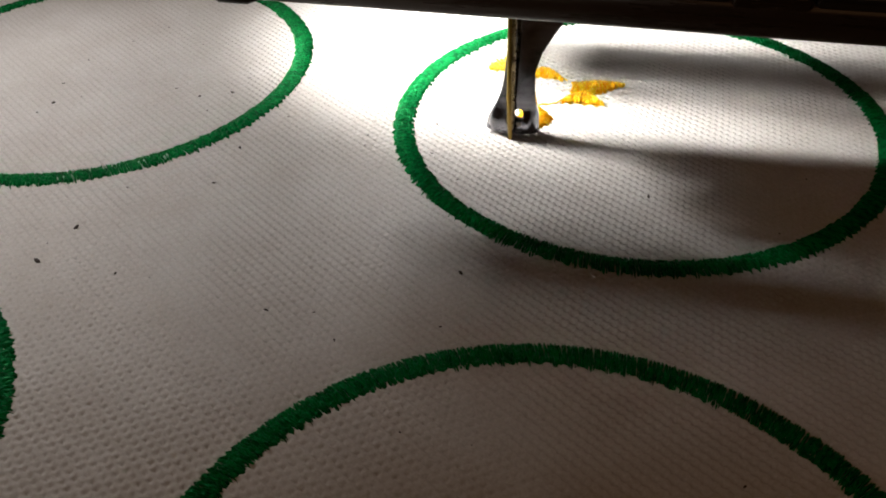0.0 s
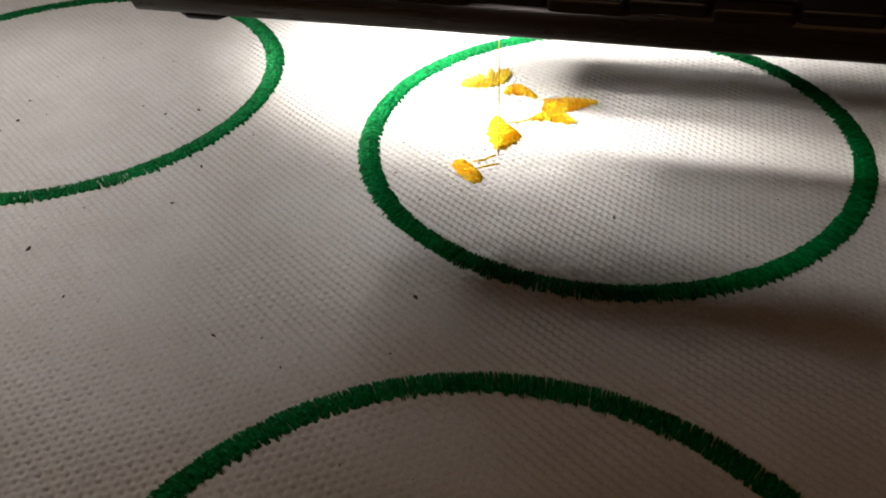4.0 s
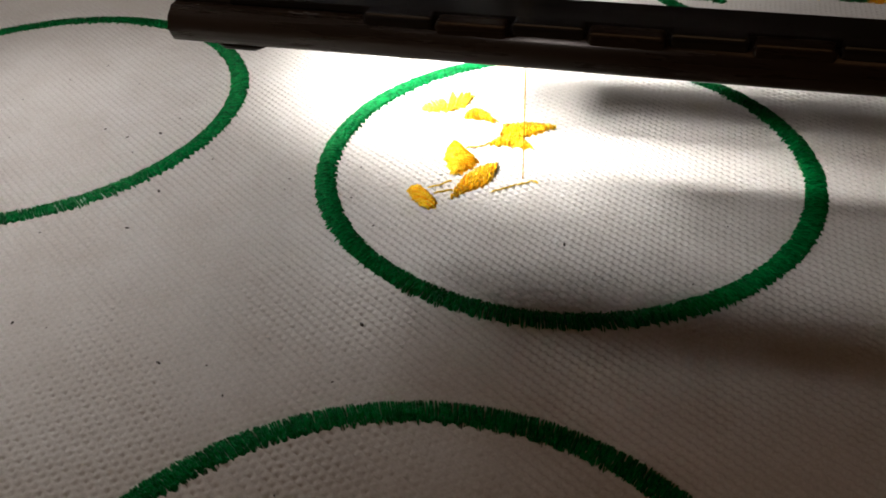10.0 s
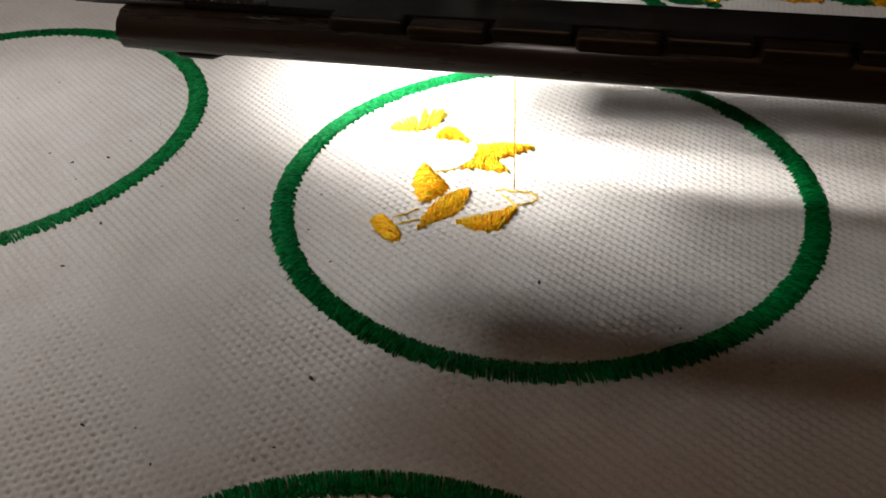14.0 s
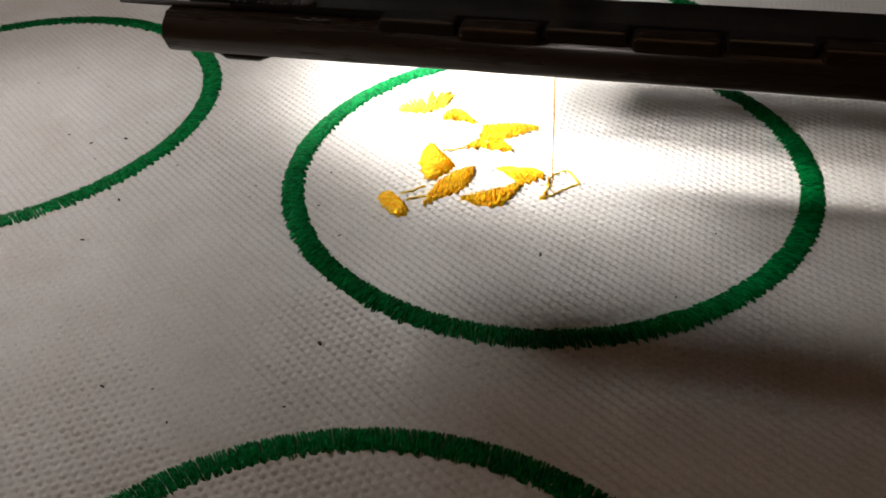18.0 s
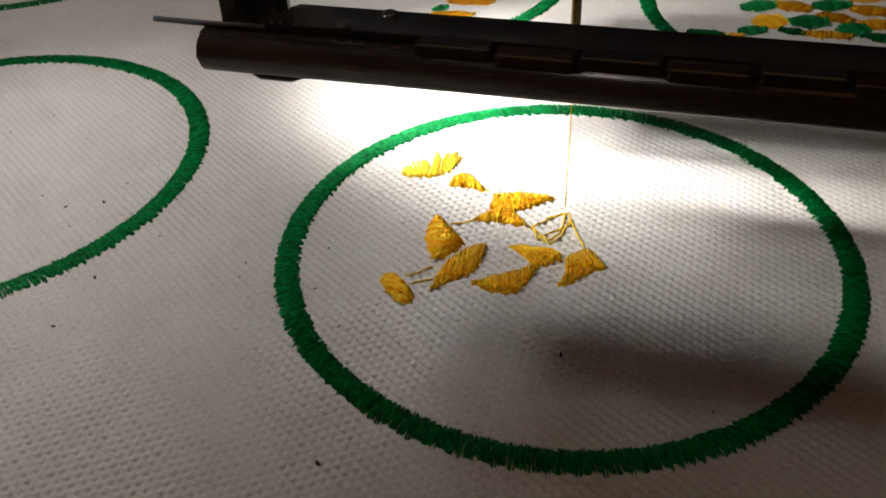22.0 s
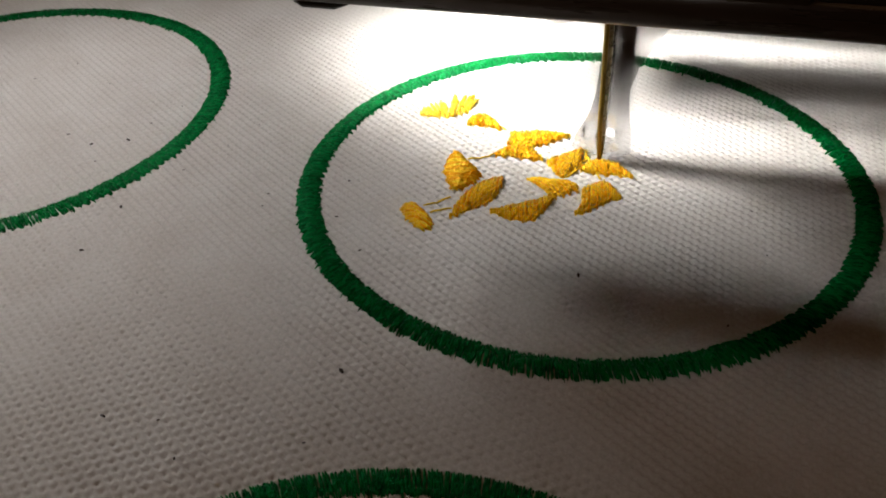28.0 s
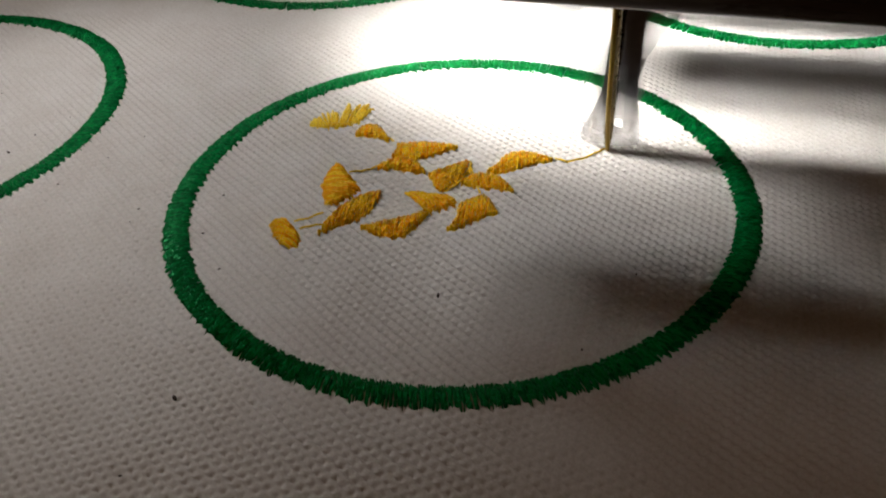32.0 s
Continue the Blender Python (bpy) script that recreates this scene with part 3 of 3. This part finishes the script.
# ---------------------------------------------------------------- the machine
def guard_bar():
    """Dark bar with a piano hinge in front of the needle."""
    bar = tagged(new("hinged_guard_bar"), "dark glossy metal guard bar with a piano hinge across the needle", "machine bar")
    bar.location = (-33.0 * MM, -37.2 * MM, 39.15 * MM)
    x1 = 190.0
    front = []
    for k in range(28):         # a flattened round bar
        a = 2 * math.pi * k / 28
        c, d = math.cos(a), math.sin(a)
        front.append((-0.6 + 2.6 * math.copysign(abs(c) ** 0.75, c), 2.05 + 2.05 * math.copysign(abs(d) ** 0.8, d)))
    front_leaf = part("front_leaf", prism(front, 0, x1, 0.25), BROWN, bar, "dark bronze rounded lower edge", True)
    # upper leaf with a cut corner
    top = bmesh.new()
    plan = [(6.6, -0.6), (7.9, 3.6), (8.7, 4.4), (x1, 4.5), (x1, -0.6)]
    lo = [top.verts.new((x, y, 4.05 + (y + 0.6) * 0.06)) for x, y in plan]
    hi = [top.verts.new((x, y, 4.95 + (y + 0.6) * 0.06)) for x, y in plan]
    top.faces.new(lo[::-1]), top.faces.new(hi)
    for i in range(5):
        top.faces.new((lo[i], lo[(i + 1) % 5], hi[(i + 1) % 5], hi[i]))
    bmesh.ops.bevel(top, geom=top.edges[:], offset=0.2, segments=2, affect="EDGES")
    upper_leaf = part("upper_leaf", top, BLACK, bar, "black glossy plate with a cut corner")
    # staggered hinge knuckles, alternately on the front and on the upper leaf
    w = 7.8
    for i in range(21):
        x = 22.5 + i * w
        if i % 2:
            part("knuckle", boxed(x, x + w - 0.2, -2.75, 0.4, 2.8, 4.75, 0.6, 4), BROWN, front_leaf)
        else:
            part("knuckle", boxed(x, x + w - 0.2, -2.4, 0.4, 3.3, 5.0, 0.6, 4), BLACK, upper_leaf)
    part("hinge_pin", tube([(-5.7, -0.2, 4.45), (-2, -0.2, 4.4), (8, -0.2, 4.4)], 0.3, 10), HEAD, bar, "thin steel hinge pin sticking out", True)
    part("rubber_bumper", tube([(4.9, -1.2, 0.0), (5.8, -1.2, -0.25), (9.2, -1.2, -0.25), (10.6, -1.2, 0.05)], [0.3, 0.55, 0.55, 0.3], 12), BLACK, bar, "small dark rounded bumper", True)
    # stud and cap added to give the plate its two glints
    part("glint_stud", tube([(14.8, 0.3, 5.0), (14.8, 0.3, 5.2), (14.8, 0.3, 5.26)], [0.8, 0.75, 0.45], 14), DARK_STEEL, upper_leaf, "small dark stud added where the plate glints", True)
    part("glint_cap", tube([(18.6, 3.4, 4.9), (18.6, 3.4, 5.3), (18.6, 3.4, 5.5), (18.6, 3.4, 5.55)], [1.0, 0.95, 0.6, 0.2], 16), STEEL, upper_leaf, "shiny domed cap added to catch a lamp glint", True)
    rng = random.Random(4)
    for k in range(9):          # bright specks in a dotted row along the folded edge
        x, y = 7.4 + 0.95 * k + rng.uniform(-0.3, 0.3), -0.25 + 0.1 * rng.random()
        part("bright_speck", boxed(x, x + rng.uniform(0.12, 0.4), y, y + 0.16, 4.9, 5.04, 0.03, 1), DULL, upper_leaf, "small bright metal speck")
    # short bright bars draw the glint at a chipped spot
    for k in range(6):
        x, y = 14.0 + 0.55 * k, -1.75 + rng.uniform(-0.25, 0.25)
        part("bright_speck", boxed(x, x + rng.uniform(0.3, 0.8), y, y + 0.14, 4.2, 4.32, 0.03, 1), DULL, front_leaf, "small bright metal speck")
    # upright bracket behind the end
    br = bmesh.new()
    prof = [(0.7, 2.1), (0.7, 5.6), (2.6, 6.4), (5.2, 6.6), (6.8, 5.9), (6.9, 5.0), (5.2, 5.5), (2.9, 5.2), (2.5, 2.1)]
    a = [br.verts.new((x, y, 0.6)) for x, y in prof]
    b = [br.verts.new((x, y, 95.0)) for x, y in prof]
    for i in range(len(a)):
        br.faces.new((a[i], a[(i + 1) % len(a)], b[(i + 1) % len(a)], b[i]))
    br.faces.new(a[::-1]), br.faces.new(b)
    part("bracket", br, DARK_STEEL, bar, "upright steel bracket")
    return bar


def needle_head():
    head = tagged(new("sewing_head"), "grey cast sewing head above the cloth", "sewing machine")
    head.location = (0, 0, 0)
    # out of view; its sides are set to cast the dark band on the cloth
    part("housing", boxed(-44, 60, 18.8, 34.0, 36, 150, 2.0, 3), HEAD, head)
    # unseen block added to shade the beam right of the needle
    part("side_shade_block", boxed(-37, -9, 0.5, 10.5, 40, 100, 1.5, 3), HEAD, head, "unseen added block that shades the cloth right of the needle")
    # unseen block added to throw the dark wedge at the lower right
    part("front_shade_block", boxed(-65, 40, -33, -16.3, 56, 100, 1.5, 3), HEAD, head, "unseen added block that casts the dark wedge on the cloth")
    # unseen block added to keep the beam off the cloth at the back
    part("back_shade_block", boxed(-55, 150, 40.0, 58, 38, 190, 3.0), HEAD, head)
    part("needle_bar_guide", tube([(0, 0.4, 92), (0, 0.4, 150)], 4.0, 18), DULL, head, "steel guide", True)
    part("guide_block", boxed(-5, 5, -3, 25, 96, 110, 0.8), HEAD, head)
    return head


def needle():
    ob = tagged(new("needle"), "steel embroidery needle with gold thread along it", "needle")
    part("blade", tube([(0, 0, 0.0), (0, 0, 0.9), (0, 0, 3.0), (0, 0, 24), (0, 0, 26), (0, 0, 60), (0, 0, 95)], [0.12, 0.45, 0.66, 0.72, 0.9, 1.0, 1.6], 14), NEEDLE, ob, "steel needle blade", True)
    part("laid_thread", tube([(0.05, -0.50, 0.2), (-0.2, -0.75, 8), (-0.2, -0.85, 24), (-0.1, -1.15, 30), (-0.1, -1.2, 60)], [0.3, 0.40, 0.34, 0.34, 0.34], 8), NEEDLE_THREAD, ob, "gold thread lying along the needle", True)
    part("needle_clamp", boxed(-1.4, 3.5, -4.0, 2.5, 42, 62, 0.8), DULL, ob, "steel needle clamp")
    return ob


def presser_foot():
    """A bright bell-shaped foot plate with an eye, on a shank that leans away."""
    ob = tagged(new("presser_foot"), "polished steel bell-shaped presser foot with a round eye", "presser foot")
    left = [(-4.1, 0.2), (-4.3, 1.2), (-4.0, 2.6), (-3.3, 4.2), (-2.6, 5.6), (-1.9, 7.6), (-1.4, 10.0), (-1.1, 14.0), (-0.8, 18.0), (-0.4, 30.0)]
    right = [(13.0, 30.0), (8.9, 21.5), (6.2, 17.5), (4.4, 14.3), (3.5, 11.0), (3.6, 8.0), (4.0, 5.3), (4.3, 3.4), (4.4, 1.2), (4.2, 0.2)]
    bm = bmesh.new()
    edges = []

    def loop(points):
        vs = [bm.verts.new((x, 0, z)) for x, z in points]
        edges.extend(bm.edges.new((vs[i], vs[(i + 1) % len(vs)])) for i in range(len(vs)))
    loop(left + right)
    loop([(1.15 + 0.85 * math.cos(k * math.pi / 7), 3.9 + 0.95 * math.sin(k * math.pi / 7)) for k in range(14)])
    bmesh.ops.triangle_fill(bm, edges=edges, use_beauty=True, normal=(0, -1, 0))
    flat = bm.faces[:]
    ret = bmesh.ops.extrude_face_region(bm, geom=flat)
    for g in ret["geom"]:
        if isinstance(g, bmesh.types.BMVert):
            g.co.y += 1.3
    bmesh.ops.bevel(bm, geom=[e for e in bm.edges if e.is_boundary is False and e.calc_face_angle(0) > 1.0], offset=0.28, segments=2, affect="EDGES")
    for _ in range(2):
        bmesh.ops.subdivide_edges(bm, edges=[e for e in bm.edges if e.calc_length() > 0.9], cuts=1, use_grid_fill=True)
    for v in bm.verts:
        # rounded like a bell with two swollen lobes, shank leaning back
        x, z = v.co.x, v.co.z
        swell = 1.3 * math.exp(-((abs(x - 0.1) - 2.5) / 1.2) ** 2 - ((z - 2.2) / 2.2) ** 2)
        neck = 0.9 * math.exp(-((x - 1.4) / 1.6) ** 2) * min(1.0, max(0.0, (z - 5) / 6))
        v.co.y += 0.05 * x * x * math.exp(-(z / 9) ** 2) + 0.16 * max(0, z - 7) + 0.8 - swell - neck
    plate = part("foot_plate", bm, STEEL, ob, "polished steel plate", True)
    plate.data.set_sharp_from_angle(angle=radians(60))
    rim = [(4.15 * math.sin(a), 2.2 - 1.2 * math.cos(a), 0.55) for a in [k * 2 * math.pi / 24 - math.pi for k in range(25)]]
    part("sole", tube(rim, 0.42, 8, False), STEEL, ob, "rounded sole ring", True)
    part("shank", tube([(6.0, 6.4, 26), (7.5, 7.6, 34), (7.5, 7.6, 75)], [1.6, 2.2, 2.2], 14), DULL, ob, "steel shank", True)
    # block and cone added behind the bar to cast the foot's wide shadow
    part("foot_shade_block", boxed(-8.5, -1.6, -7.0, -1.2, 24.8, 72, 0.8), DULL, ob, "unseen added block that widens the foot's shadow")
    part("foot_shade_cone", tube([(-5, -9.5, 26.6), (-5, -10.5, 28.5), (-5, -12.2, 32), (-5, -12.5, 58)], [1.2, 3.2, 5.2, 5.4], 18), DULL, ob, "unseen added cone that softens the foot's shadow", True)
    part("shade_block_bridge", boxed(-8.0, 8.0, -1.1, 7.0, 64, 70, 0.6), DULL, ob, "unseen steel bridge from the added block to the shank")
    return ob


def upper_thread():
    bm = tube([(0, -0.05, 0.0), (0.1, -0.1, 12), (0.1, -0.1, 60), (0.2, 0, 120)], 0.09, 6)
    return tagged(part("upper_thread", bm, GOLD, None, "", True), "thin gold thread running down to the stitch", "thread")


# seconds, x, y in mm of the ring's centre from the needle hole
CLOTH = [
    (0.0, 19.96, 10.45),
    (0.5, 20.74, 13.79),
    (1.0, 22.44, 11.30),
    (1.5, 21.65, 11.64),
    (2.0, 20.20, 12.48),
    (2.5, 17.34, 14.38),
    (4.5, 16.51, 8.28),
    (5.0, 15.94, 11.74),
    (5.5, 17.22, 9.90),
    (6.0, 15.51, 8.22),
    (6.5, 11.51, 9.92),
    (7.0, 11.47, 2.31),
    (7.5, 10.55, 4.42),
    (8.0, 12.49, 5.09),
    (8.5, 15.55, 5.42),
    (9.0, 6.27, 9.06),
    (9.5, 5.77, 12.00),
    (10.0, 5.73, 6.60),
    (10.5, 8.84, 10.10),
    (11.0, 9.58, 10.02),
    (11.5, 7.94, 9.60),
    (12.0, 6.40, 9.70),
    (12.5, 6.17, 5.50),
    (13.0, 4.03, 5.36),
    (13.5, 6.44, 0.96),
    (14.0, 3.98, 1.56),
    (14.5, 6.93, 2.89),
    (15.0, 5.46, 2.80),
    (15.5, 1.71, 1.56),
    (17.5, -2.59, 3.76),
    (18.0, -2.38, 7.01),
    (18.5, -3.81, 5.21),
    (19.0, -0.88, 1.14),
    (19.5, -2.86, -0.70),
    (20.0, -3.95, -0.23),
    (20.5, 2.58, -5.97),
    (21.0, 0.89, -7.74),
    (21.5, 2.51, -5.81),
    (22.0, 0.90, -9.36),
    (22.5, 5.67, -6.92),
    (23.0, 1.78, -4.49),
    (23.5, 2.56, -1.13),
    (24.0, 0.25, -1.54),
    (24.5, -0.82, -0.94),
    (25.0, -4.42, -5.66),
    (25.5, -0.02, -2.85),
    (26.0, -7.78, -2.05),
    (26.5, -1.74, -3.41),
    (28.5, -2.52, -5.38),
    (29.0, -4.22, -7.42),
    (29.5, -7.14, -6.31),
    (30.0, -7.31, -7.62),
    (30.5, -9.23, -11.89),
    (31.0, -10.30, -11.53),
    (31.5, -13.79, -9.29),
    (32.0, -19.30, -15.00),
]

room()
bed = tagged(part("machine_bed", boxed(-420, 420, -420, 420, -12, -0.6, 1.0), HEAD, None), "plain grey machine bed under the cloth", "machine bed")
cloth = canvas()
for spot_x, spot_y in ((0.15, -0.2), (-0.9, -98.5), (-103.3, 1.0), (-104.8, -98.4), (-54.9, 96.8), (44.4, 96.6), (-156.5, 98.0)):
    satin_ring(cloth, spot_x, spot_y, 2200 if spot_y < 50 and spot_x > -104 else 1300)
motif(cloth)
all_patches = FRONT_PATCHES + MIDDLE_PATCHES + BACK_PATCHES
finished_motif(cloth, 44.4, 96.6, all_patches)
# in the middle ring only the tail of the motif comes so far forward
finished_motif(cloth, -54.9, 96.8, [(x, y + 9, w, h, tilt, green) for x, y, w, h, tilt, green in all_patches] + [(11.0, -21.5, 4.0, 1.7, 10, 0), (7.6, -18.4, 1.7, 1.0, 50, 1)])
specks(cloth)
bobbin_flecks(cloth)
guard_bar()
needle_head()
the_needle = needle()
foot = presser_foot()
upper_thread()


def lift(t, quick=0.0):
    """Height in mm of the foot: down at every other tenth of a second; quick lets it leave the cloth at once."""
    k = t * 10
    near = round(k)
    low = near % 2 == (1 if 3.4 < t < 16.5 else 0)
    if 23.3 < t < 25.5:         # hovers and flicks up again
        return 8.5 if abs(k - near) < 0.2 else 44.0
    if 17 < t < 25.5:
        return 46.0
    if not low:
        return 31.0
    if t > 25.5 and quick and k > near + 0.2:
        return 36.0
    return 6.0 if 25.5 <= t < 27.5 else 0.0


def dip(t):
    """Height in mm of the needle's point."""
    if 23.3 < t < 25.5:
        return 17.0
    return 26.0 if 17 < t < 25.5 else lift(t) * 1.04


def motions():
    # the cloth rests while the needle is down and jumps between
    walk(cloth, [(min(32.0, max(0.0, t + d)), pose(x * MM, y * MM, 0)) for t, x, y in CLOTH for d in (-0.07, 0.07)])
    beats = [k / FPS for k in range(32 * FPS + 2)]
    walk(foot, [(t, pose(0, 0, (lift(t, 0.5) + 0.25) * MM)) for t in beats])
    walk(the_needle, [(t, pose(0, 0, (dip(t) + 0.1) * MM)) for t in beats])
    for ob, t in STITCHED:
        walk(ob, [(0.0, pose(0, 0, -0.0035)), (max(0.05, t - 0.07), pose(0, 0, -0.0035)), (t, pose(0, 0, 0)), (32.0, pose(0, 0, 0))])


motions()
